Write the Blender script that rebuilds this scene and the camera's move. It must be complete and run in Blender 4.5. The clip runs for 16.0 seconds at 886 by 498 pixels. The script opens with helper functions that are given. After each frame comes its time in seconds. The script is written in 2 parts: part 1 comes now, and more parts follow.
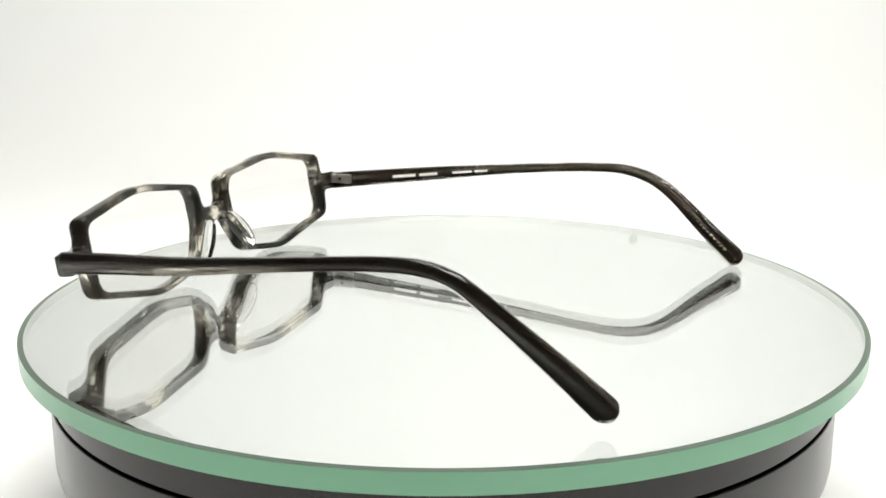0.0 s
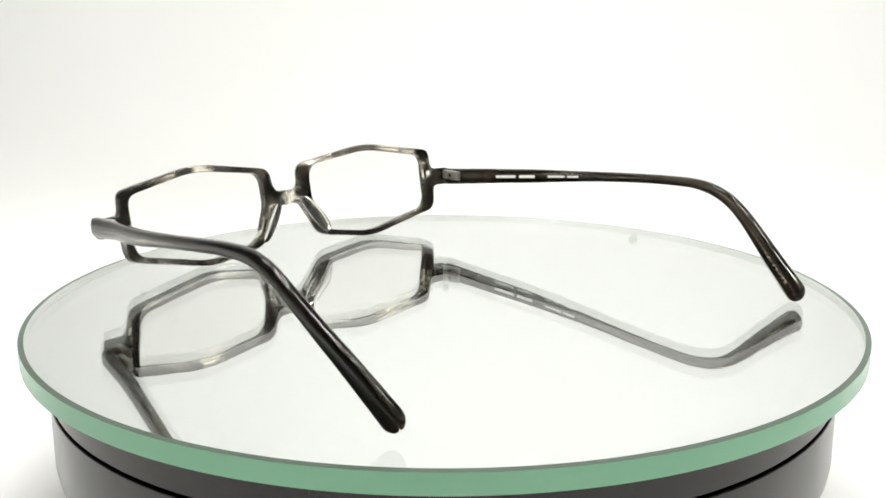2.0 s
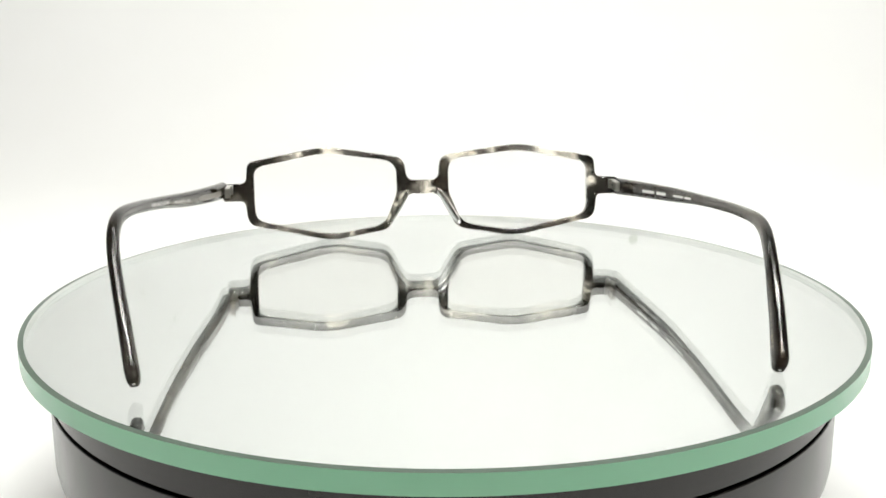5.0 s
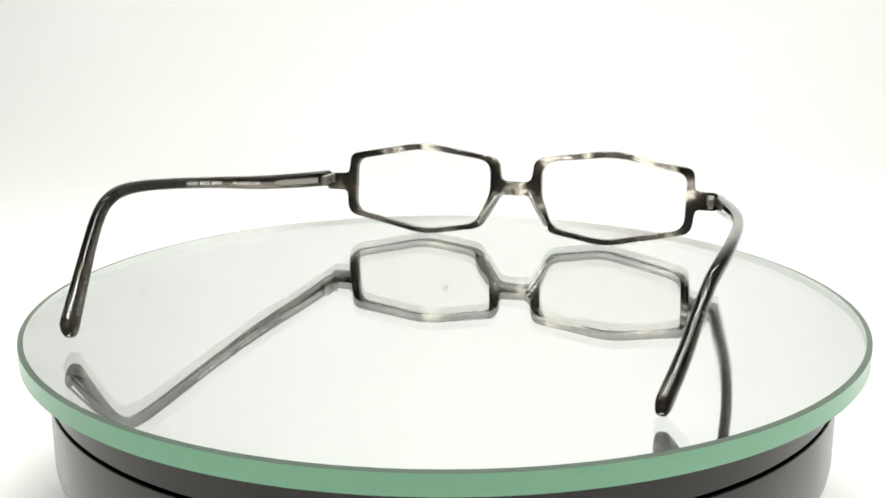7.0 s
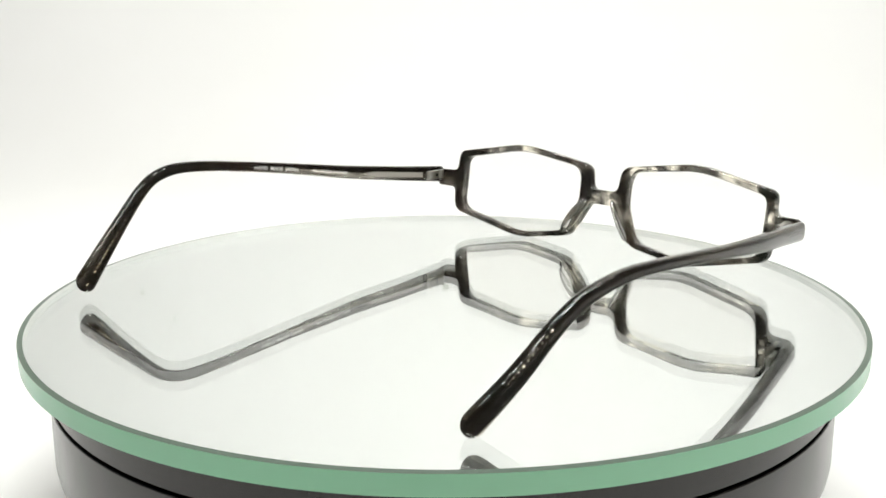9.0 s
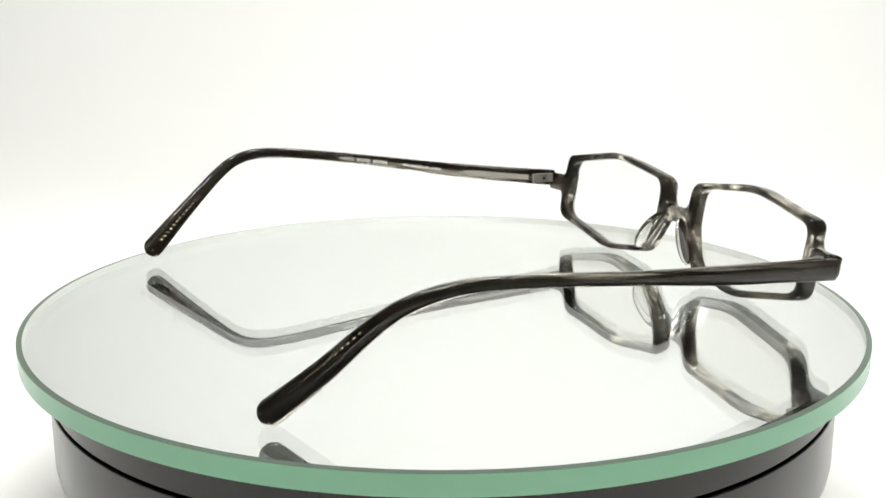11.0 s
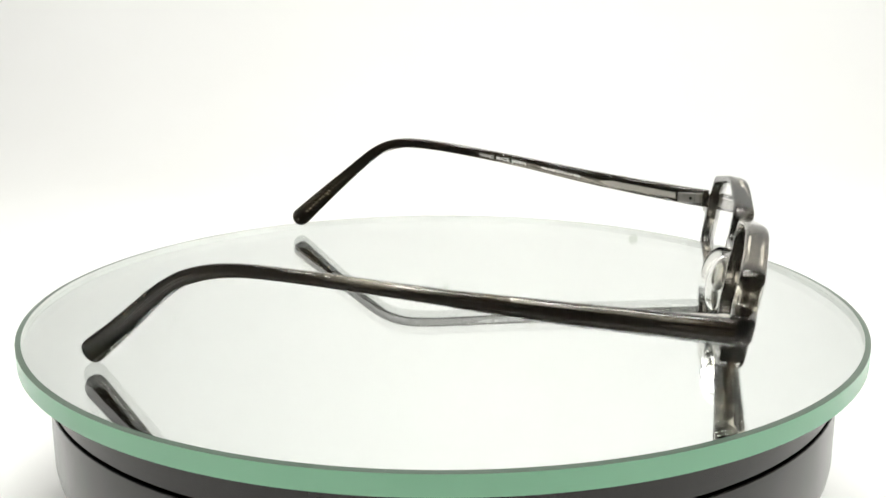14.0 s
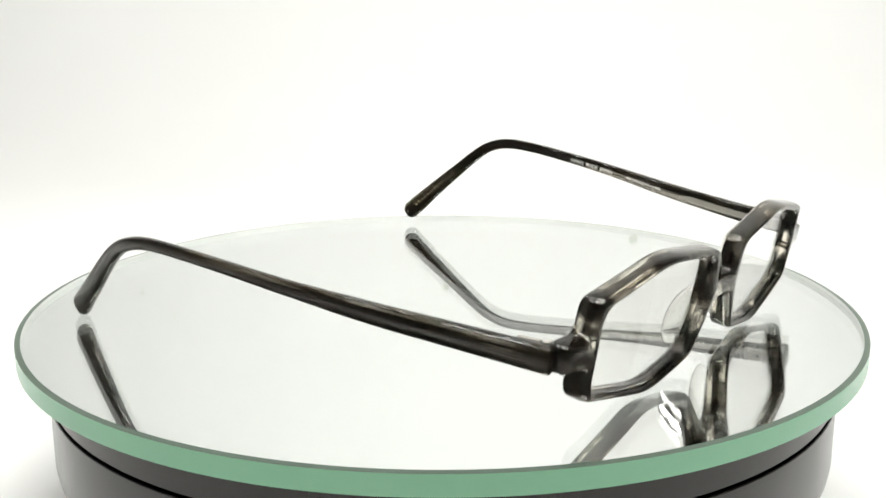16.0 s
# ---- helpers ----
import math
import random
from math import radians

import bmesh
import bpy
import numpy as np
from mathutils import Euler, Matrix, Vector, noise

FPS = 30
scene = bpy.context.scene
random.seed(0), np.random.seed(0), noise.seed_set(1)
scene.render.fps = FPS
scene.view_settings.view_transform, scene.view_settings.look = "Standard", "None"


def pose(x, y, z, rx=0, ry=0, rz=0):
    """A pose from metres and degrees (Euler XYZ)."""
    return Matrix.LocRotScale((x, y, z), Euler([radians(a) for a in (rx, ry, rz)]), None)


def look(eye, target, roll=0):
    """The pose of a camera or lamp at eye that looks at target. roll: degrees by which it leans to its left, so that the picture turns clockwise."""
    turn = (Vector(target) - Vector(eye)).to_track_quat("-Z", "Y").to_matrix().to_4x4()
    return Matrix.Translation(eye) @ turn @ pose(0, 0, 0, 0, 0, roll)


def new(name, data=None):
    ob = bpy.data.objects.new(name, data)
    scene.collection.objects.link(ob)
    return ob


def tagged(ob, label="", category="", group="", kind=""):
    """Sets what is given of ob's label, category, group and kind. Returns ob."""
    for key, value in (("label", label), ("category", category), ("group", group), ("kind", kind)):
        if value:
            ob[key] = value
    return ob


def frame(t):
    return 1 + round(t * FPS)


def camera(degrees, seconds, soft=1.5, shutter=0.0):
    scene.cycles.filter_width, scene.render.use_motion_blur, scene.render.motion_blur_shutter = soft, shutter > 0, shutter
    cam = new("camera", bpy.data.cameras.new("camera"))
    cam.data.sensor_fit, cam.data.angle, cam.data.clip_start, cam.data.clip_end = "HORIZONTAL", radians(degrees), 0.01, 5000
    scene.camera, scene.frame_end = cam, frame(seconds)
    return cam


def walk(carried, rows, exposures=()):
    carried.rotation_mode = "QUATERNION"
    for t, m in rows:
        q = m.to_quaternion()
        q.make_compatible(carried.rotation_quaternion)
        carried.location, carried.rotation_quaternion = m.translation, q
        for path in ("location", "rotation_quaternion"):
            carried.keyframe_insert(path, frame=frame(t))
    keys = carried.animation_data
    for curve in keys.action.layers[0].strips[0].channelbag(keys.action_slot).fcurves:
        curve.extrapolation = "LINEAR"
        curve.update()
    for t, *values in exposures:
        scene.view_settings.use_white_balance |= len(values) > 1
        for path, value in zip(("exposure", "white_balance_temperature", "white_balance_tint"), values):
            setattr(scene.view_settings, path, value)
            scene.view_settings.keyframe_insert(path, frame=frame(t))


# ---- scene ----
# camera: it stands still before the turntable
cam = camera(44.69, 16.0, soft=1.6)
EYE = Vector((0.0, -0.2757, 0.08106))
AIM = EYE + Vector((-0.00014, math.cos(0.23956), -math.sin(0.23956)))
walk(cam, [(0, look(EYE, AIM, -0.045)), (16, look(EYE, AIM, -0.045))], exposures=[(0, -0.30), (16, -0.30)])

MM = 0.001
R_DISC = 0.1063         # radius of the mirror disc
TABLE_Z = -0.058
TOP_Z = 0.0005          # upper face of the glass
SILVER_Z = -0.0047      # silvered face under it

# ---- light ----
world = bpy.data.worlds.new("studio")
scene.world = world
world.use_nodes = True
world.node_tree.nodes["Background"].inputs["Color"].default_value = (1.0, 0.99, 0.945, 1)
world.node_tree.nodes["Background"].inputs["Strength"].default_value = 0.05


def area_lamp(name, eye, target, size, watts, colour=(1, 1, 1), size_y=None):
    data = bpy.data.lights.new(name, "AREA")
    data.shape, data.size, data.size_y = "RECTANGLE", size, size_y or size
    data.energy, data.color = watts, colour
    ob = new(name, data)
    ob.matrix_world = look(eye, target)
    return ob


# unseen fill, added to brighten the backdrop and its image in the mirror
area_lamp("backdrop_fill", (0.16, -0.10, 0.72), (0.04, 0.80, 0.46), 0.85, 7.0, (0.985, 1.0, 0.965), 0.12)
for k in range(4):
    for j in range(2):
        area_lamp("led_lamp", (-0.17 + 0.14 * k, -0.08 + 0.30 * j, 0.66), (0.01, 0.10, 0), 0.10, 0.50, (0.99, 0.985, 0.925))
# added fill from above in place of open ambient light, itself unseen
area_lamp("room_fill", (0.25, -0.2, 1.74), (0.25, -0.2, 0.0), 0.8, 11.0, (1.0, 0.985, 0.935))
for x in (-0.07, 0.09):
    area_lamp("led_lamp", (x, -0.26, 0.46), (0, 0.02, 0), 0.05, 0.60, (1.0, 0.97, 0.90))


# ---- materials ----
def material(name):
    m = bpy.data.materials.new(name)
    m.use_nodes = True
    return m, m.node_tree, m.node_tree.nodes["Principled BSDF"]


def setp(bsdf, **kw):
    for k, v in kw.items():
        bsdf.inputs[k.replace("_", " ")].default_value = (*v, 1) if isinstance(v, tuple) and len(v) == 3 else v


def noise_node(tree, scale, detail=4, stretch=(1, 1, 1), turn=(0, 0, 0), distortion=0.0, seed=0.0, layer=""):
    co = tree.nodes.new("ShaderNodeAttribute" if layer else "ShaderNodeTexCoord")
    if layer:
        co.attribute_name = layer
    mp = tree.nodes.new("ShaderNodeMapping")
    mp.inputs["Scale"].default_value = stretch
    mp.inputs["Rotation"].default_value = turn
    mp.inputs["Location"].default_value = (seed, seed * 0.7, seed * 1.3)
    tree.links.new(co.outputs["Vector" if layer else "Object"], mp.inputs["Vector"])
    n = tree.nodes.new("ShaderNodeTexNoise")
    n.inputs["Scale"].default_value, n.inputs["Detail"].default_value = scale, detail
    n.inputs["Distortion"].default_value = distortion
    tree.links.new(mp.outputs["Vector"], n.inputs["Vector"])
    return n


def ramp_node(tree, source, stops):
    r = tree.nodes.new("ShaderNodeValToRGB")
    while len(r.color_ramp.elements) < len(stops):
        r.color_ramp.elements.new(0.5)
    for e, (pos, col) in zip(r.color_ramp.elements, stops):
        e.position = pos
        e.color = (*col, 1) if isinstance(col, tuple) else (col, col, col, 1)
    tree.links.new(source, r.inputs["Fac"])
    return r


def bump(tree, bsdf, source, strength, distance):
    b = tree.nodes.new("ShaderNodeBump")
    b.inputs["Strength"].default_value, b.inputs["Distance"].default_value = strength, distance
    tree.links.new(source, b.inputs["Height"])
    tree.links.new(b.outputs["Normal"], bsdf.inputs["Normal"])


def paper_material():
    m, t, b = material("white_paper")
    n = noise_node(t, 3.0, 3)
    r = ramp_node(t, n.outputs["Fac"], [(0.3, (0.86, 0.86, 0.85)), (0.7, (0.89, 0.89, 0.885))])
    t.links.new(r.outputs["Color"], b.inputs["Base Color"])
    f = noise_node(t, 900, 3)
    bump(t, b, f.outputs["Fac"], 0.05, 0.0003)
    setp(b, Roughness=0.85)
    return m


def acetate_material(name, stretch, low, mid, high, seed, layer, laminate=0.0, patches=(), veil=0.0):
    """The streaked sheet inside clear acetate: black, brown and smoke, and open where it is pale."""
    m, t, b = material(name)
    n = noise_node(t, 1.0, 3.5, stretch, (0, 0, 0), 0.6, seed, layer)
    fine = noise_node(t, 3.1, 3, stretch, (0, 0, 0), 0.3, seed + 4, layer)
    mix = t.nodes.new("ShaderNodeMix")
    mix.data_type = "FLOAT"
    mix.inputs["Factor"].default_value = 0.3
    t.links.new(n.outputs["Fac"], mix.inputs["A"])
    t.links.new(fine.outputs["Fac"], mix.inputs["B"])
    value = mix.outputs["Result"]
    if laminate:
        # the outer sheet of the laminate is darker than the inner one
        at = t.nodes.new("ShaderNodeAttribute")
        at.attribute_name = layer
        xyz = t.nodes.new("ShaderNodeSeparateXYZ")
        t.links.new(at.outputs["Vector"], xyz.inputs["Vector"])
        step = t.nodes.new("ShaderNodeMath")
        step.operation = "MULTIPLY_ADD"
        step.inputs[1].default_value = -laminate / 0.0014
        t.links.new(xyz.outputs["X"], step.inputs[0])
        t.links.new(value, step.inputs[2])
        value = step.outputs["Value"]
    for x, z, size, amount in patches:
        # single lighter or darker blotches of the sheet
        co = t.nodes.new("ShaderNodeTexCoord")
        mp = t.nodes.new("ShaderNodeMapping")
        mp.inputs["Scale"].default_value = (1, 0, 1)
        t.links.new(co.outputs["Object"], mp.inputs["Vector"])
        far = t.nodes.new("ShaderNodeVectorMath")
        far.operation = "DISTANCE"
        far.inputs[1].default_value = (x * 0.001, 0, z * 0.001)
        t.links.new(mp.outputs["Vector"], far.inputs[0])
        fade = t.nodes.new("ShaderNodeMapRange")
        fade.interpolation_type = "SMOOTHSTEP"
        fade.inputs["From Min"].default_value, fade.inputs["From Max"].default_value = 0.35 * size * 0.001, size * 0.001
        fade.inputs["To Min"].default_value, fade.inputs["To Max"].default_value = amount, 0.0
        t.links.new(far.outputs["Value"], fade.inputs["Value"])
        add = t.nodes.new("ShaderNodeMath")
        t.links.new(value, add.inputs[0])
        t.links.new(fade.outputs["Result"], add.inputs[1])
        value = add.outputs["Value"]
    col = ramp_node(t, value, [(low, (0.014, 0.010, 0.007)), (mid, (0.16, 0.122, 0.080)), (high, (0.86, 0.85, 0.825))])
    tr = ramp_node(t, value, [(low, veil), (mid, 0.45), (high, 1.0)])
    t.links.new(col.outputs["Color"], b.inputs["Base Color"])
    setp(b, Roughness=0.6, IOR=1.02)
    clear_part = t.nodes.new("ShaderNodeBsdfTransparent")
    clear_part.inputs["Color"].default_value = (0.965, 0.94, 0.90, 1)
    both = t.nodes.new("ShaderNodeMixShader")
    t.links.new(tr.outputs["Color"], both.inputs["Fac"])
    t.links.new(b.outputs["BSDF"], both.inputs[1])
    t.links.new(clear_part.outputs["BSDF"], both.inputs[2])
    t.links.new(both.outputs["Shader"], t.nodes["Material Output"].inputs["Surface"])
    return m


def plain(name, colour, rough, metal=0.0, **kw):
    m, t, b = material(name)
    setp(b, Base_Color=colour, Roughness=rough, Metallic=metal, **kw)
    return m


def glass_top_material():
    m, t, b = material("float_glass")
    setp(b, Base_Color=(0.985, 1.0, 0.99), Roughness=0.0, IOR=1.52, Transmission_Weight=1.0)
    return m


def glass_edge_material():
    m, t, b = material("green_glass_edge")
    n = noise_node(t, 14, 4)
    r = ramp_node(t, n.outputs["Fac"], [(0.3, (0.30, 0.65, 0.42)), (0.7, (0.35, 0.71, 0.47))])
    t.links.new(r.outputs["Color"], b.inputs["Base Color"])
    f = noise_node(t, 600, 3, (1, 1, 0.2))
    bump(t, b, f.outputs["Fac"], 0.04, 0.0003)
    setp(b, Roughness=0.2, IOR=1.5)
    return m


def black_plastic_material():
    m, t, b = material("black_plastic")
    n = noise_node(t, 40, 4)
    r = ramp_node(t, n.outputs["Fac"], [(0.3, (0.012, 0.0108, 0.010)), (0.7, (0.017, 0.0155, 0.0145))])
    t.links.new(r.outputs["Color"], b.inputs["Base Color"])
    f = noise_node(t, 1500, 2)
    bump(t, b, f.outputs["Fac"], 0.12, 0.0002)
    rr = ramp_node(t, n.outputs["Fac"], [(0.3, 0.20), (0.7, 0.27)])
    t.links.new(rr.outputs["Color"], b.inputs["Roughness"])
    return m


PAPER = paper_material()
BLOTCHES = [(0, 17.5, 6, 0.05), (46, 27, 7, 0.025), (13, 27, 8, 0.10), (30, 30, 8, -0.07), (-28, 30, 8, 0.09), (-44, 28, 5, 0.05), (-54, 24, 8, -0.07), (57, 23, 7, -0.07),
            (8, 20, 6, -0.06), (-8, 20, 6, -0.06), (20, 3, 12, -0.045), (40, 4, 12, -0.04), (-20, 3, 12, -0.045), (-36, 3, 8, -0.04), (-48, 5, 6, 0.04), (56, 10, 7, -0.06), (-56, 10, 7, -0.04), (61, 17, 6, -0.06), (-61, 17, 6, -0.06)]
ACETATE_CORE = acetate_material("smoke_acetate_core", (200, 68, 110), 0.475, 0.52, 0.57, 8.4, "grain", patches=BLOTCHES, veil=0.09)
CLEAR_FRONT = plain("clear_polished_acetate", (0.93, 0.925, 0.885), 0.03, IOR=1.49, Transmission_Weight=1.0)
ACETATE_ARM = {
    -1: acetate_material("smoke_acetate_arm", (150, 11, 520), 0.52, 0.59, 0.66, 6.1, "grain", 0.03, veil=0.02),
    1: acetate_material("grey_acetate_arm", (170, 13, 560), 0.50, 0.565, 0.63, 2.3, "grain", 0.006, veil=0.03),
}
CLEAR_PAD = plain("clear_acetate", (0.93, 0.92, 0.90), 0.03, IOR=1.47, Transmission_Weight=1.0)
LENS = plain("clear_lens", (0.985, 0.978, 0.968), 0.0, IOR=1.28, Transmission_Weight=1.0)
STEEL = plain("nickel_silver", (0.62, 0.60, 0.55), 0.28, 1.0)
DARK_HOLE = plain("blackened_screw", (0.03, 0.028, 0.025), 0.4, 0.6)
CORE = plain("brushed_core_wire", (0.34, 0.32, 0.29), 0.4, 0.3)
STUD = plain("pale_core_stud", (0.80, 0.70, 0.56), 0.22, 1.0)
PRINT = plain("white_print", (0.82, 0.82, 0.80), 0.5)
GLASS = glass_top_material()
EDGE = glass_edge_material()
# dark green painted in for the unlit glass behind the bevel
ARRIS = plain("unlit_glass_bevel", (0.075, 0.115, 0.085), 0.28)
SILVER = plain("silvering", (0.96, 0.975, 0.965), 0.0, 1.0)
# opaque grey stands in for the reflection in the clear inner edge
INNER_EDGE = plain("mirror_toned_edge", (0.47, 0.49, 0.475), 0.3)
SEAMED = plain("seamed_glass_edge", (0.09, 0.10, 0.095), 0.4)
BLACK = black_plastic_material()
SPECK = plain("grey_mark", (0.68, 0.70, 0.66), 0.9)
GROOVE = plain("groove_black", (0.008, 0.008, 0.008), 0.6)


# ---- mesh helpers ----
def finish(name, bm, mat, parent=None, label="", smooth=35):
    bmesh.ops.recalc_face_normals(bm, faces=bm.faces)
    me = bpy.data.meshes.new(name)
    bm.to_mesh(me)
    bm.free()
    for m in mat if isinstance(mat, (list, tuple)) else [mat]:
        me.materials.append(m)
    if smooth:
        me.shade_smooth()
        me.set_sharp_from_angle(angle=radians(smooth))
    ob = new(name, me)
    if parent:
        ob.parent = parent
    if label:
        tagged(ob, label)
    return ob


def part(name, bm, mat, parent, label="", smooth=35):
    return finish(name, bm, mat, parent, label, smooth)


def lathe(profile, n=128, closed=False):
    """Turn (radius, height) pairs about z; returns the bmesh."""
    bm = bmesh.new()
    rings = []
    for r, z in profile:
        rings.append([bm.verts.new((r * math.cos(2 * math.pi * k / n), r * math.sin(2 * math.pi * k / n), z)) for k in range(n)])
    for a, b in zip(rings, rings[1:]):
        for k in range(n):
            bm.faces.new((a[k], a[(k + 1) % n], b[(k + 1) % n], b[k]))
    return bm, rings


def rounded(corners, step=0.5):
    """A closed outline in mm from corners (x, z, radius), its corners rounded and its sides split."""
    pts = []
    n = len(corners)
    for i in range(n):
        x, z, r = corners[i]
        c = Vector((x, z))
        a = Vector(corners[i - 1][:2]) - c
        b = Vector(corners[(i + 1) % n][:2]) - c
        da, db = a.normalized(), b.normalized()
        half = da.angle(db) / 2
        cut = min(r / math.tan(half), 0.48 * a.length, 0.48 * b.length)
        p0, p1 = c + da * cut, c + db * cut
        k = max(2, int(cut * 2 / step))
        for j in range(k + 1):
            s = j / k
            pts.append(p0 * (1 - s) ** 2 + c * 2 * s * (1 - s) + p1 * s * s)
    out = []
    for i, p in enumerate(pts):
        q = pts[(i + 1) % len(pts)]
        k = max(1, int((q - p).length / 2.0))
        out += [p.lerp(q, j / k) for j in range(k) if (q - p).length > 1e-4]
    return out


def inset(loop, d):
    """The loop moved to its left side by d."""
    out = []
    n = len(loop)
    for i in range(n):
        t = loop[(i + 1) % n] - loop[i - 1]
        t.normalize()
        out.append(loop[i] + Vector((-t.y, t.x)) * d)
    return out


def area2(loop):
    return sum(a.x * b.y - b.x * a.y for a, b in zip(loop, loop[1:] + loop[:1])) / 2


def slab(loops, layers, place):
    """A plate with rounded edges: its outer loop and its holes, (depth, inset) layers, and place(x, z, depth)."""
    bm = bmesh.new()
    grain = bm.verts.layers.float_vector.new("grain")
    loops = [lp if (area2(lp) > 0) == (i == 0) else lp[::-1] for i, lp in enumerate(loops)]
    stacks = []
    for lp in loops:
        stack = []
        for d, off in layers:
            stack.append([bm.verts.new((p.x, d, p.y)) for p in inset(lp, off)])
        for a, b in zip(stack, stack[1:]):
            for k in range(len(a)):
                bm.faces.new((a[k], a[(k + 1) % len(a)], b[(k + 1) % len(a)], b[k]))
        stacks.append(stack)
    bm.edges.ensure_lookup_table()
    for which in (0, -1):
        edges = []
        for stack in stacks:
            ring = stack[which]
            for k in range(len(ring)):
                edges.append(bm.edges.get((ring[k], ring[(k + 1) % len(ring)])))
        bmesh.ops.triangle_fill(bm, edges=edges, use_beauty=True, use_dissolve=False, normal=(0, 1, 0))
    for v in bm.verts:
        v[grain] = Vector((v.co.y, v.co.x, v.co.z)) * MM
        v.co = place(v.co.x, v.co.z, v.co.y)
    return bm


def box_bm(x0, x1, y0, y1, z0, z1, bevel=0.0):
    bm = bmesh.new()
    bmesh.ops.create_cube(bm, size=1)
    for v in bm.verts:
        v.co = Vector((x0 if v.co.x < 0 else x1, y0 if v.co.y < 0 else y1, z0 if v.co.z < 0 else z1))
    if bevel:
        bmesh.ops.bevel(bm, geom=bm.edges[:], offset=bevel, segments=2, profile=0.6, affect="EDGES")
    return bm


def rod(a, b, r, n=14):
    """A cylinder from a to b."""
    a, b = Vector(a), Vector(b)
    bm = bmesh.new()
    m = (b - a).to_track_quat("Z", "Y").to_matrix().to_4x4()
    bmesh.ops.create_cone(bm, cap_ends=True, segments=n, radius1=r, radius2=r, depth=(b - a).length, matrix=Matrix.Translation((a + b) / 2) @ m)
    return bm


# ---- setting: white table and paper sweep ----
# stand-ins for camera dust, put on the paper where the mirror reflects them
SPECKS = [(-0.2805, 0.800, 0.2552, -1, 0, 0.0021), (0.0027, 0.7987, 0.2214, -0.998, 0.065, 0.0036), (0.1928, 0.7906, 0.1683, -0.981, 0.195, 0.0050), (-0.3113, 0.799, 0.2268, -0.998, 0.065, 0.0024)]


def sweep():
    bm = bmesh.new()
    prof = [(-0.24, 0.0), (0.50, 0.0)]
    for k in range(1, 13):
        a = math.pi / 2 * k / 12
        prof.append((0.50 + 0.30 * math.sin(a), 0.30 - 0.30 * math.cos(a)))
    prof.append((0.80, 1.25))
    back = [(y + 0.003, z) if z > 0.29 else (y, z - 0.003) for y, z in prof]
    loop = prof + back[::-1]
    xs = (-1.5, -0.5, 0.5, 1.5)
    cols = [[bm.verts.new((x, y, TABLE_Z + z)) for x in xs] for y, z in loop]
    for a, b in zip(cols, cols[1:] + cols[:1]):
        for k in range(3):
            bm.faces.new((a[k], a[k + 1], b[k + 1], b[k]))
    ob = finish("backdrop", bm, PAPER)
    tagged(ob, "seamless white paper sweep, table and wall", "backdrop", kind="structure")
    for x, y, z, ny, nz, size in SPECKS:
        bm = bmesh.new()
        bmesh.ops.create_circle(bm, cap_ends=True, segments=14, radius=size)
        m = Vector((0, ny, nz)).to_track_quat("Z", "Y").to_matrix().to_4x4()
        for v in bm.verts:
            v.co *= 1 + 0.25 * noise.noise(v.co * 400 + Vector((x * 90, 0, 0)))
            v.co = m @ v.co + Vector((x, y, z)) + Vector((0, ny, nz)) * 0.0012
        part("speck", bm, SPECK, ob, "faint grey speck set on the paper, stands in for camera dust", 0)
    return ob


sweep()


def plaster_material():
    m, t, b = material("grey_wall_paint")
    n = noise_node(t, 1.3, 4)
    r = ramp_node(t, n.outputs["Fac"], [(0.3, (0.33, 0.325, 0.32)), (0.7, (0.37, 0.365, 0.36))])
    t.links.new(r.outputs["Color"], b.inputs["Base Color"])
    f = noise_node(t, 120, 3)
    bump(t, b, f.outputs["Fac"], 0.1, 0.002)
    setp(b, Roughness=0.8)
    return m


def room():
    """Plain walls, floor and ceiling that close the place, and the slab under the paper."""
    wall, floor = plaster_material(), plain("grey_floor", (0.45, 0.43, 0.40), 0.5)
    x, y0, y1, z0, z1, t = 1.75, -1.9, 1.5, -0.80, 1.80, 0.1
    boxes = {
        "wall_north": ((-x - t, x + t, y1, y1 + t, z0, z1), wall, "plain pale grey painted wall"),
        "wall_south": ((-x - t, x + t, y0 - t, y0, z0, z1), wall, "plain pale grey painted wall"),
        "wall_east": ((x, x + t, y0, y1, z0, z1), wall, "plain pale grey painted wall"),
        "wall_west": ((-x - t, -x, y0, y1, z0, z1), wall, "plain pale grey painted wall"),
        "floor": ((-x - t, x + t, y0 - t, y1 + t, z0 - t, z0), floor, "plain grey floor"),
        "ceiling": ((-x - t, x + t, y0 - t, y1 + t, z1, z1 + t), wall, "plain pale grey ceiling"),
        "platform": ((-1.5, 1.5, -0.24, 0.82, z0, TABLE_Z - 0.0045), wall, "plain pale grey platform under the paper"),
    }
    for name, (box, mat, label) in boxes.items():
        ob = finish(name, box_bm(*box), mat, smooth=0)
        tagged(ob, label, name.split("_")[0], kind="structure")


room()


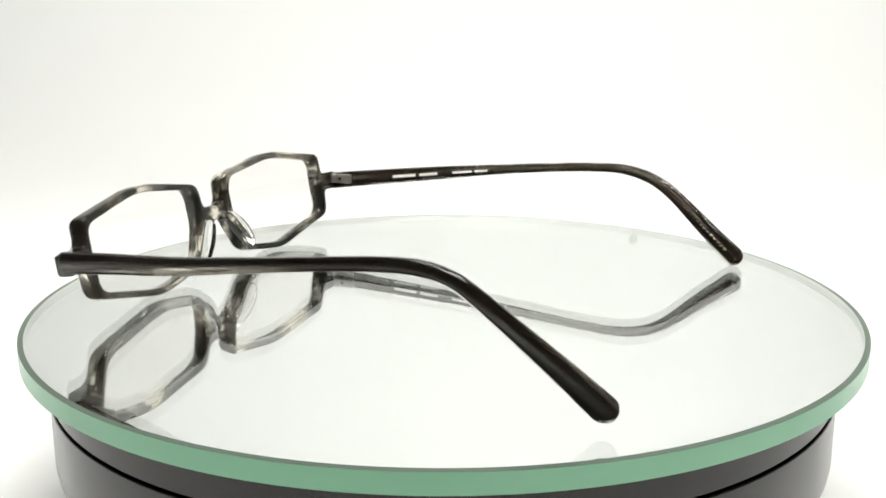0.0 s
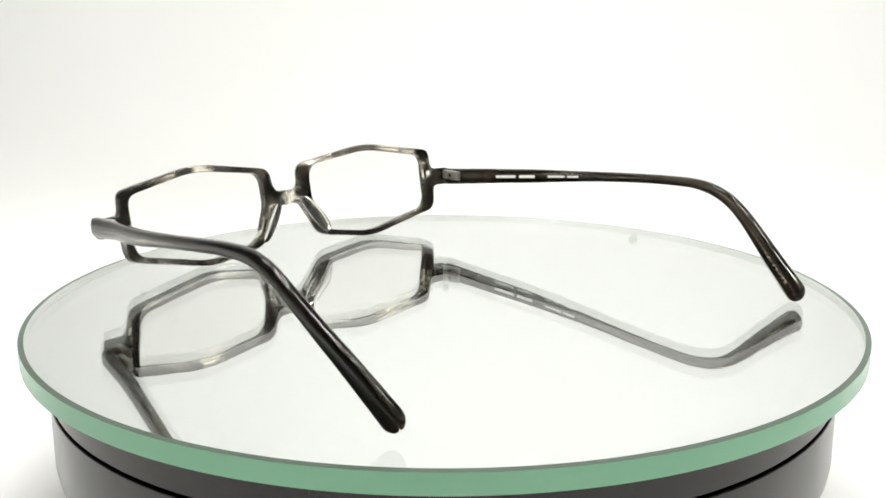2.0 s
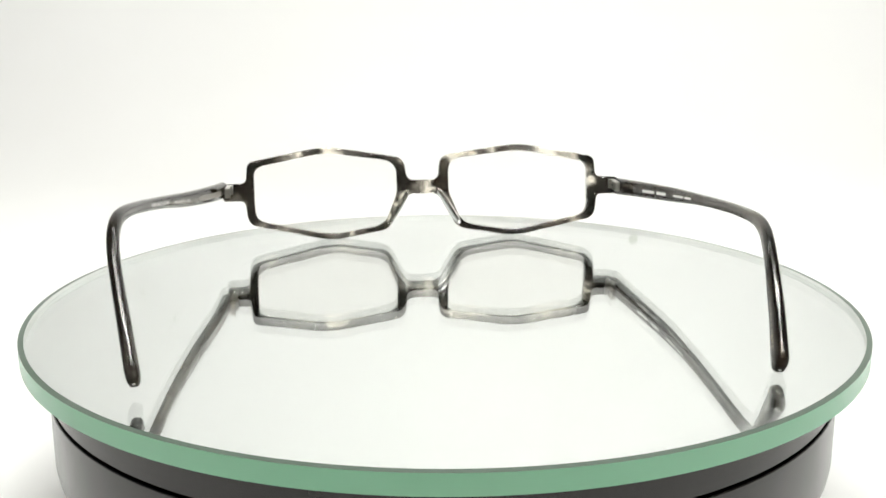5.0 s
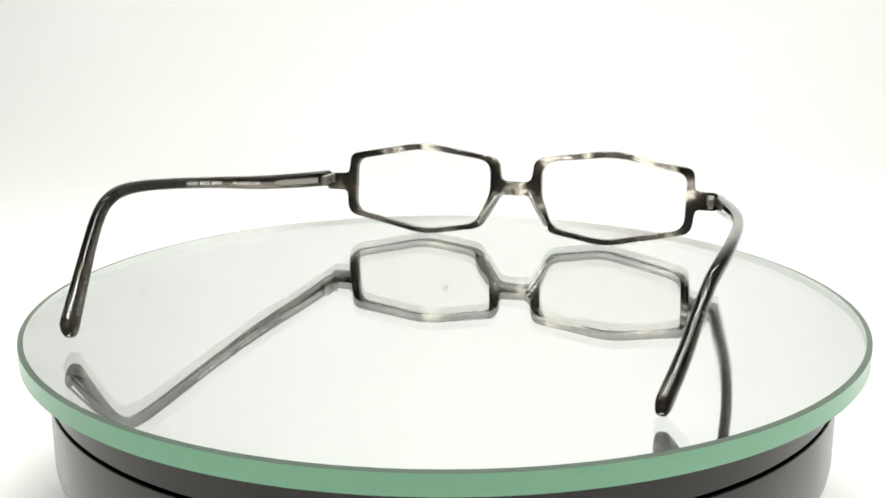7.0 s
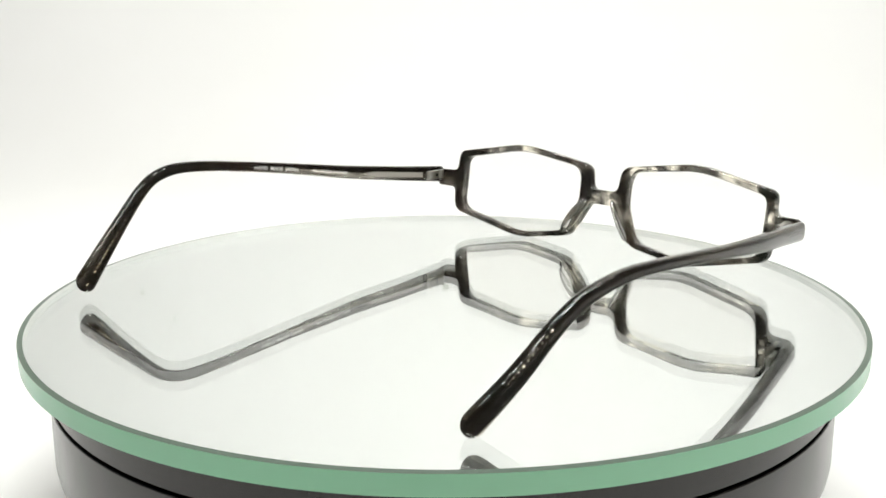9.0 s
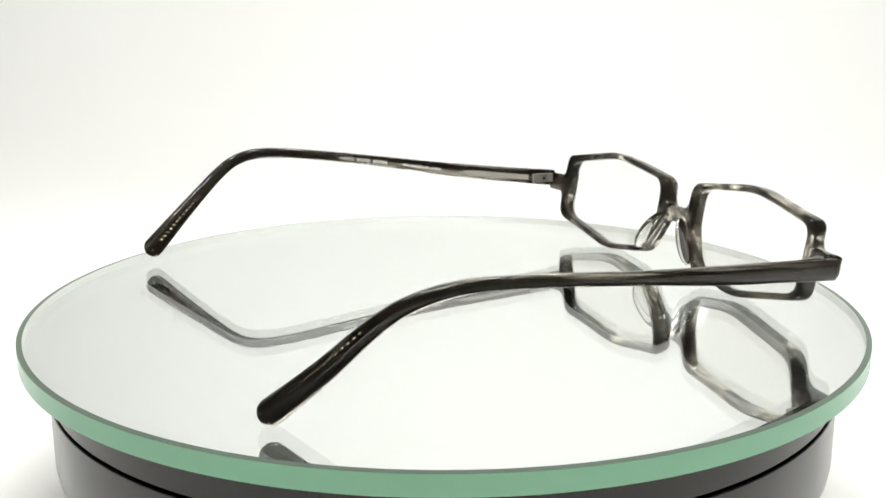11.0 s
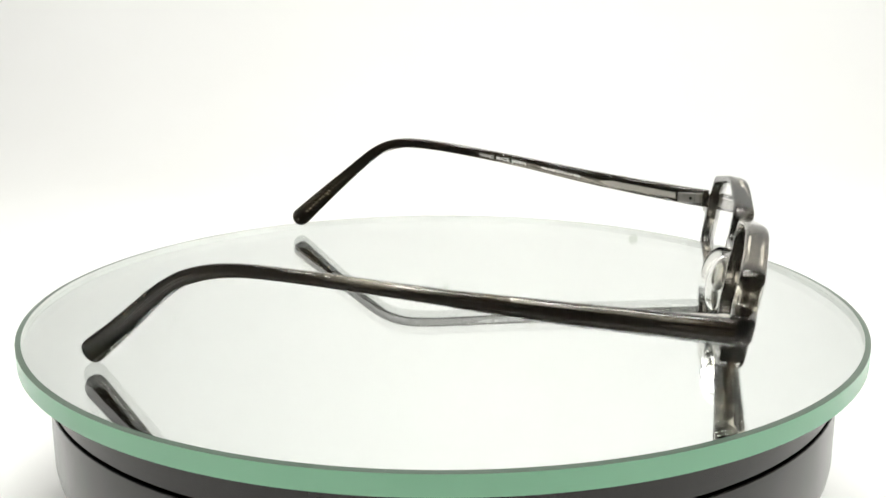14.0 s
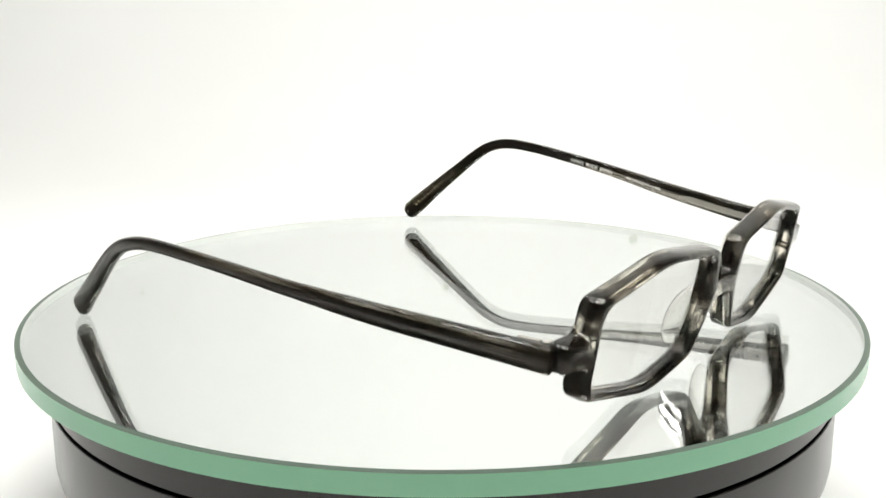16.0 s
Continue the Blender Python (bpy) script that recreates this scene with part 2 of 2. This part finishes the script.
# ---- turntable ----
def turntable():
    top = new("turntable")
    tagged(top, "black plastic motorised turntable under a round mirror", "turntable")
    r = 0.0997
    bm, rings = lathe([(0.02, -0.00485), (r - 0.0006, -0.00485), (r, -0.0054), (r, -0.01365), (r - 0.0004, -0.0139), (r - 0.002, -0.0139)])
    part("platter", bm, BLACK, top)
    bm, rings = lathe([(r - 0.0022, -0.0130), (r - 0.0022, -0.0160)])
    part("groove", bm, GROOVE, top, "dark gap between platter and housing")
    bm, rings = lathe([(r - 0.0021, -0.0145), (r + 0.0001, -0.0145), (r + 0.0003, -0.0147), (r + 0.0003, -0.0300), (r - 0.0001, -0.0325), (r - 0.0009, -0.0350), (r - 0.0019, -0.0370), (r - 0.0036, -0.0392), (r - 0.0042, -0.0397), (r - 0.0042, TABLE_Z + 0.003), (r - 0.0058, TABLE_Z + 0.0012), (0.01, TABLE_Z + 0.0012)])
    part("housing", bm, BLACK, top)
    return top


turntable()


def mirror_disc():
    top = new("mirror_disc")
    tagged(top, "round mirror plate with green polished glass edge", "mirror")
    n = 192
    bevel, corner = 0.0013, TOP_Z - 0.0002
    bm, rings = lathe([(R_DISC - bevel, z) for z in (SILVER_Z, SILVER_Z + 0.00015, TOP_Z - 0.0003, TOP_Z)], n)
    bm.faces.new(rings[-1])
    for f in bm.faces:
        c = f.calc_center_median()
        f.material_index = 0 if len(f.verts) > 10 else 1 if SILVER_Z + 0.00015 < c.z < TOP_Z - 0.0003 else 2
    plate = part("glass_plate", bm, [GLASS, INNER_EDGE, SEAMED], top, "clear float glass over the silvering", 6)
    plate.visible_shadow = False
    bm, rings = lathe([(R_DISC - bevel, SILVER_Z), (R_DISC - bevel, SILVER_Z - 0.00005)], n)
    bm.faces.new(rings[0])
    bm.faces.new(rings[-1])
    part("silver_layer", bm, SILVER, top, "silvered underside of the glass", 6)
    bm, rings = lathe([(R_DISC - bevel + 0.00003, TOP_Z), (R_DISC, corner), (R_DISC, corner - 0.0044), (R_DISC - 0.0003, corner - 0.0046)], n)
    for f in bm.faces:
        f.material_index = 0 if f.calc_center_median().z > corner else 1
    part("polished_edge", bm, [ARRIS, EDGE], top, "green polished glass edge, arris coloured dark for unlit glass", 6)
    return top


mirror = mirror_disc()


# ---- eyeglasses, in mm of their own space: x across, y to the front, z up ----
def front_y(x, z):
    return 74.9 + 0.174 * (z - 15.9) - 0.000893 * x * x - 0.008 * x


def on_front(x, z, d):
    return Vector((x, front_y(x, z) + d - 2.7, z - 0.174 * d)) * MM


HALF_OUTER = [(5.2, 19.4, 2.8), (6.2, 26.6, 4.2), (31.5, 30.85, 36), (56.7, 26.4, 3.0), (57.0, 19.9, 2.0), (64.3, 19.7, 1.0), (64.3, 14.3, 1.0), (57.4, 14.2, 2.0), (56.6, 6.6, 4.6), (30.0, 0.6, 26), (11.3, 3.7, 6), (4.9, 14.9, 3.4)]
INNER = [(8.7, 25.4, 5.0), (32.0, 28.8, 36), (54.6, 24.55, 3.6), (54.4, 7.9, 4.8), (29.8, 2.5, 26), (12.6, 5.3, 7), (8.5, 15.5, 9)]


def mirrored(corners):
    return [(-x, z, r) for x, z, r in corners[::-1]]


# middle line of each arm: x, y and z, with half height and half thickness there
ARM_LINE = {
    1: [(64.5, 69.9, 16.3, 2.75, 1.8), (66.8, 55, 18.0, 2.55, 1.75), (70.1, 33, 20.4, 2.2, 1.6), (71.8, 12, 22.7, 1.6, 1.45), (72.0, -8.5, 24.7, 1.4, 1.4), (71.5, -24, 25.7, 1.4, 1.4), (71.0, -30.5, 25.5, 1.5, 1.4), (70.0, -36.3, 24.4, 1.65, 1.4), (68.6, -41.8, 22.3, 1.8, 1.4), (67.2, -47.4, 18.6, 2.0, 1.4), (64.8, -57.0, 10.4, 2.5, 1.55), (61.4, -68.0, 1.7, 3.1, 1.65)],
    -1: [(-64.6, 70.6, 17.7, 2.7, 1.8), (-66.9, 55, 19.5, 2.5, 1.75), (-71.6, 33, 22.3, 2.15, 1.6), (-75.6, 12, 25.65, 1.7, 1.45), (-78.3, -8.5, 28.65, 1.52, 1.4), (-79.4, -21, 30.05, 1.52, 1.4), (-79.8, -29.0, 30.1, 1.6, 1.4), (-79.8, -35.0, 28.5, 1.65, 1.4), (-79.3, -39.8, 25.4, 1.8, 1.4), (-77.8, -46.1, 20.0, 2.0, 1.4), (-75.4, -54.5, 12.5, 2.5, 1.5), (-72.6, -64.4, 3.3, 3.15, 1.6)],
}


def arm_knots(side):
    line = ARM_LINE[side]
    s = [0.0]
    for a, b in zip(line, line[1:]):
        s.append(s[-1] + math.dist(a[:3], b[:3]))
    return s


KNOTS = {side: arm_knots(side) for side in (1, -1)}


def spline(side, column, s):
    """A smooth curve through one column of the arm's line, s mm along it."""
    knots, line = KNOTS[side], ARM_LINE[side]
    n = len(knots)
    i = 0
    while i < n - 2 and s > knots[i + 1]:
        i += 1

    def slope(k):
        a, b = max(0, k - 1), min(n - 1, k + 1)
        return (line[b][column] - line[a][column]) / (knots[b] - knots[a])
    d = knots[i + 1] - knots[i]
    f = (s - knots[i]) / d
    p0, p1, m0, m1 = line[i][column], line[i + 1][column], slope(i) * d, slope(i + 1) * d
    return (2 * f ** 3 - 3 * f * f + 1) * p0 + (f ** 3 - 2 * f * f + f) * m0 + (3 * f * f - 2 * f ** 3) * p1 + (f ** 3 - f * f) * m1


def arm_frame(side, s):
    """Centre, tangent, half height and half thickness of the arm, s mm along it."""
    end = KNOTS[side][-1]

    def at(u):
        return Vector([spline(side, k, u) for k in (0, 1, 2)])
    t = (at(min(s + 0.3, end)) - at(max(s - 0.3, 0))).normalized()
    return at(s), t, spline(side, 3, s), spline(side, 4, s)


def arm_s(side, y):
    """How far along the arm it has that y."""
    lo, hi = 0.0, KNOTS[side][-1]
    for _ in range(40):
        m = (lo + hi) / 2
        if spline(side, 1, m) > y:
            lo = m
        else:
            hi = m
    return lo


def arm_bm(side, skin=0.0):
    """An arm, or with a skin its core, that many mm inside it."""
    bm = bmesh.new()
    last = KNOTS[side][-1] - skin
    steps = [skin, skin + 0.25] + [1.0 + (last - 5.0) * k / 100 for k in range(101)]
    steps += [last - 4.0 * (1 - math.sin(math.pi / 2 * k / 10)) for k in range(1, 11)]
    n = 20
    rings = []
    grain = bm.verts.layers.float_vector.new("grain")
    for s in steps:
        c, t, h, w = arm_frame(side, s)
        h, w = h - skin, w - skin
        up = Vector((1, 0, 0)).cross(t)
        if up.z < 0:
            up.negate()
        across = t.cross(up).normalized()
        # the tip closes in a half round
        rest = last - s
        k = 1.0 if rest > h else math.sqrt(max(0.004, 1 - (1 - rest / h) ** 2))
        if s < skin + 0.1:
            k = 0.9
        ring = []
        for j in range(n):
            a = 2 * math.pi * (j + 0.5) / n
            ca, sa = math.cos(a), math.sin(a)
            e = 0.7
            x = math.copysign(abs(ca) ** e, ca) * w * (k ** 0.7)
            z = math.copysign(abs(sa) ** e, sa) * h * k
            v = bm.verts.new((c + across * x + up * z) * MM)
            v[grain] = Vector((x * side * math.copysign(1, across.x), s, z + 40 * side)) * MM
            ring.append(v)
        rings.append(ring)
    for a, b in zip(rings, rings[1:]):
        for j in range(n):
            bm.faces.new((a[j], a[(j + 1) % n], b[(j + 1) % n], b[j]))
    bm.faces.new(rings[0])
    bm.faces.new(rings[-1])
    return bm


def nose_pad_bm(side):
    bm = bmesh.new()
    bmesh.ops.create_uvsphere(bm, u_segments=28, v_segments=18, radius=1)
    c = Vector((7.7, 11.0))
    along = Vector((6.4, -10.2)).normalized()
    out = Vector((-along.y, along.x))
    for v in bm.verts:
        p = c + along * (v.co.z * 7.0) + out * (math.copysign(abs(v.co.x) ** 0.6, v.co.x) * 0.85)
        back = 1.2 - v.co.y * 3.2
        x = p.x + 0.30 * max(0.0, back)
        v.co = Vector((side * x, front_y(side * p.x, p.y) - 2.6 - back, p.y)) * MM
    return bm


def text_part(name, body, parent, side, y0, y1, size):
    """White print on the inner face of an arm, from y0 to y1."""
    curve = bpy.data.curves.new(name, "FONT")
    curve.body, curve.size, curve.extrude, curve.offset = body, 1.0, 0.0, 0.008
    tmp = bpy.data.objects.new(name, curve)
    scene.collection.objects.link(tmp)
    me = bpy.data.meshes.new_from_object(tmp.evaluated_get(bpy.context.evaluated_depsgraph_get()))
    bpy.data.objects.remove(tmp)
    xs = [v.co.x for v in me.vertices]
    x0, wide = min(xs), max(xs) - min(xs)
    for v in me.vertices:
        y = y0 + (y1 - y0) * (v.co.x - x0) / wide
        on_arm(v, side, y, (v.co.y - 0.36) * size)
    me.materials.append(PRINT)
    ob = new(name, me)
    ob.parent = parent
    return ob


def on_arm(v, side, y, height):
    """Set the vertex on the inner face of the arm, 0.05 mm proud."""
    c, t, h, w = arm_frame(side, arm_s(side, y))
    inner = Vector((0, 0, 1)).cross(t).normalized() if side > 0 else t.cross(Vector((0, 0, 1))).normalized()
    if inner.x * side > 0:
        inner.negate()
    v.co = (c + inner * (w + 0.05) + Vector((0, 0, height))) * MM


def bar_part(name, parent, side, y0, y1, height):
    """A plain bar of print."""
    bm = bmesh.new()
    bmesh.ops.create_grid(bm, x_segments=4, y_segments=1, size=1)
    for v in bm.verts:
        on_arm(v, side, y0 + (y1 - y0) * (v.co.x + 1) / 2, v.co.y * height / 2)
    return part(name, bm, PRINT, parent, "white printed bar", 0)


def box_print(parent, side, y0, y1, height):
    """The small printed box between the sizes."""
    bm = bmesh.new()
    line = 0.16
    m, h = (y0 + y1) / 2, height / 2
    w = abs(y1 - y0) / 2
    outer = [bm.verts.new((m + a * w, b * h, 0)) for a, b in ((-1, -1), (1, -1), (1, 1), (-1, 1))]
    inner = [bm.verts.new((m + a * (w - line), b * (h - line), 0)) for a, b in ((-1, -1), (1, -1), (1, 1), (-1, 1))]
    for k in range(4):
        bm.faces.new((outer[k], outer[(k + 1) % 4], inner[(k + 1) % 4], inner[k]))
    for v in bm.verts:
        on_arm(v, side, v.co.x, v.co.y)
    return part("print_box", bm, PRINT, parent, "white printed box outline", 0)


def eyeglasses():
    top = new("eyeglasses")
    tagged(top, "smoke-grey and clear acetate eyeglasses with angular lenses, arms open", "eyeglasses")
    # the nasal top corner of one half sits a little higher
    near_half = [(5.8, 27.1, r) if (x, z) == (6.2, 26.6) else (x, z, r) for x, z, r in HALF_OUTER]
    near_inner = [(8.3, 25.9, r) if (x, z) == (8.7, 25.4) else (x, z, r) for x, z, r in INNER]
    outer = rounded(near_half + mirrored(HALF_OUTER))
    right, left = rounded(near_inner), rounded(mirrored(INNER))
    edge = [(0.0, 0.6), (0.12, 0.3), (0.35, 0.09), (0.7, 0.0), (3.1, 0.0), (3.8, 0.08), (4.4, 0.28), (4.8, 0.54), (5.0, 0.84)]
    front = part("front_frame", slab([outer, right, left], edge, on_front), CLEAR_FRONT, top, "polished clear acetate with a dark streaked core")
    inside = [(0.6, 0.68), (0.9, 0.48), (3.3, 0.48), (3.95, 0.66), (4.35, 0.9)]
    part("streaked_core", slab([outer, right, left], inside, on_front), ACETATE_CORE, front, "black, brown and smoke streaks in the acetate")
    for side in (1, -1):
        lens_edge = inset(right if side > 0 else left, 0.0)
        grow = -0.12 if area2(lens_edge) > 0 else 0.12
        lens_edge = inset(lens_edge, grow)
        part("lens", slab([lens_edge], [(1.3, 0.0), (2.7, 0.0)], on_front), LENS, top, "clear flat demonstration lens")
        part("nose_pad", nose_pad_bm(side), CLEAR_PAD, top, "clear rounded acetate pad")
        arm = part("temple_arm", arm_bm(side), CLEAR_FRONT, top, "polished acetate arm with bent tip, dark inside")
        part("streaked_core", arm_bm(side, 0.5), ACETATE_ARM[side], arm, "black and smoke streaks in the acetate")
        # hinge on the inner face
        hx = side * 62.6
        hz = 17.6 if side > 0 else 18.3
        x0, x1 = sorted((hx - side * 1.0, hx + side * 0.5))
        hinge = part("hinge", box_bm(x0 * MM, x1 * MM, 61.4 * MM, 66.4 * MM, (hz - 1.5) * MM, (hz + 1.5) * MM, 0.3 * MM), STEEL, top, "small nickel hinge")
        part("screw", rod((x0 * MM - 0.00005, 0.0652, hz * MM), (x1 * MM + 0.00005, 0.0652, hz * MM), 0.0005), DARK_HOLE, hinge)
        for k in range(3):
            z0 = hz - 1.35 + 0.95 * k
            part("barrel", rod(((hx - side * 0.6) * MM, 0.0676, z0 * MM), ((hx - side * 0.6) * MM, 0.0676, (z0 + 0.85) * MM), 0.0011), STEEL, hinge)
        if side < 0:
            bm = bmesh.new()
            bmesh.ops.create_grid(bm, x_segments=12, y_segments=2, size=1)
            for v in bm.verts:
                y = 49.5 + 11.5 * v.co.x
                taper = min(1.0, 0.15 + (v.co.x + 1) * 3)
                on_arm(v, side, y, v.co.y * 0.85 * taper - 0.2)
            part("core_plate", bm, CORE, arm, "flat grey core showing in the arm", 0)
        # studs along the core of the tip
        for k in range(14):
            s = KNOTS[side][-1] - 25.0 + 19.0 * k / 13
            c, t, h, w = arm_frame(side, s)
            bm = bmesh.new()
            bmesh.ops.create_uvsphere(bm, u_segments=8, v_segments=6, radius=1)
            for v in bm.verts:
                v.co = (c + Vector((-side * (w - 0.30), 0, 0)) + Vector((v.co.x * 0.16, v.co.y * (0.34 + 0.02 * k + 0.22 * ((k * 7) % 5) / 4), v.co.z * (0.13 + 0.02 * k + 0.12 * ((k * 3) % 4) / 3)))) * MM
            part("core_stud", bm, STUD, arm)
            if side < 0 or k > 9:
                continue
            # an added row stands in for the core refracted along the upper outer edge
            bm = bmesh.new()
            bmesh.ops.create_uvsphere(bm, u_segments=8, v_segments=6, radius=1)
            up = Vector((1, 0, 0)).cross(t)
            up = up if up.z > 0 else -up
            for v in bm.verts:
                v.co = (c + Vector((side * (w - 0.42), 0, 0)) + up * (h * 0.70) + t * (v.co.y * (0.40 - 0.018 * k)) + up * (v.co.z * (0.24 - 0.012 * k)) + Vector((v.co.x * 0.30, 0, 0))) * MM
            part("core_stud", bm, STUD, arm)
        # rivet at the end of the tip
        s = KNOTS[side][-1] - 1.9
        c, t, h, w = arm_frame(side, s)
        bm = bmesh.new()
        bmesh.ops.create_uvsphere(bm, u_segments=10, v_segments=6, radius=1)
        for v in bm.verts:
            v.co = (c + Vector((-side * (w - 0.30), 0, 0)) + Vector((v.co.x * 0.16, v.co.y * 0.36, v.co.z * 0.36))) * MM
        part("rivet", bm, STUD, arm, "pale round rivet")
    bar_part("print_bar", top, 1, 47.8, 40.0, 0.9)
    bar_part("print_bar", top, 1, 38.6, 32.4, 0.9)
    bar_part("print_bar", top, 1, 27.2, 20.6, 0.68)
    bar_part("print_bar", top, 1, 19.6, 15.2, 0.68)
    text_part("print_text", "HAND  MADE  JAPAN", top, -1, -1.7, 13.7, 1.5)
    text_part("print_text", "46-26", top, -1, 18.8, 23.4, 1.15)
    box_print(top, -1, 23.9, 25.0, 0.85)
    text_part("print_text", "17-140", top, -1, 25.4, 31.4, 1.15)
    return top


glasses = eyeglasses()

# ---- what moves: the disc turns, and the eyeglasses with it ----
SPIN_START, SPIN_RATE = 59.113, -11.982     # degrees, degrees per second
GLASSES_TURN, GLASSES_SHIFT = 7.832, 0.002336
DISC_SHIFT = 0.0004     # the disc lies a little off the axis


def motions():
    times = [0.5 * k for k in range(33)]
    disc = []
    for t in times:
        a = SPIN_START + SPIN_RATE * t
        c = radians(a + 7.0)
        disc.append((t, pose(DISC_SHIFT * math.cos(c), DISC_SHIFT * math.sin(c), 0, 0, 0, a)))
    walk(mirror, disc)
    rows = []
    for t in times:
        a = SPIN_START + GLASSES_TURN + SPIN_RATE * t
        rows.append((t, pose(GLASSES_SHIFT * math.cos(radians(a)), GLASSES_SHIFT * math.sin(radians(a)), 0, 0, 0, a)))
    walk(glasses, rows)


motions()
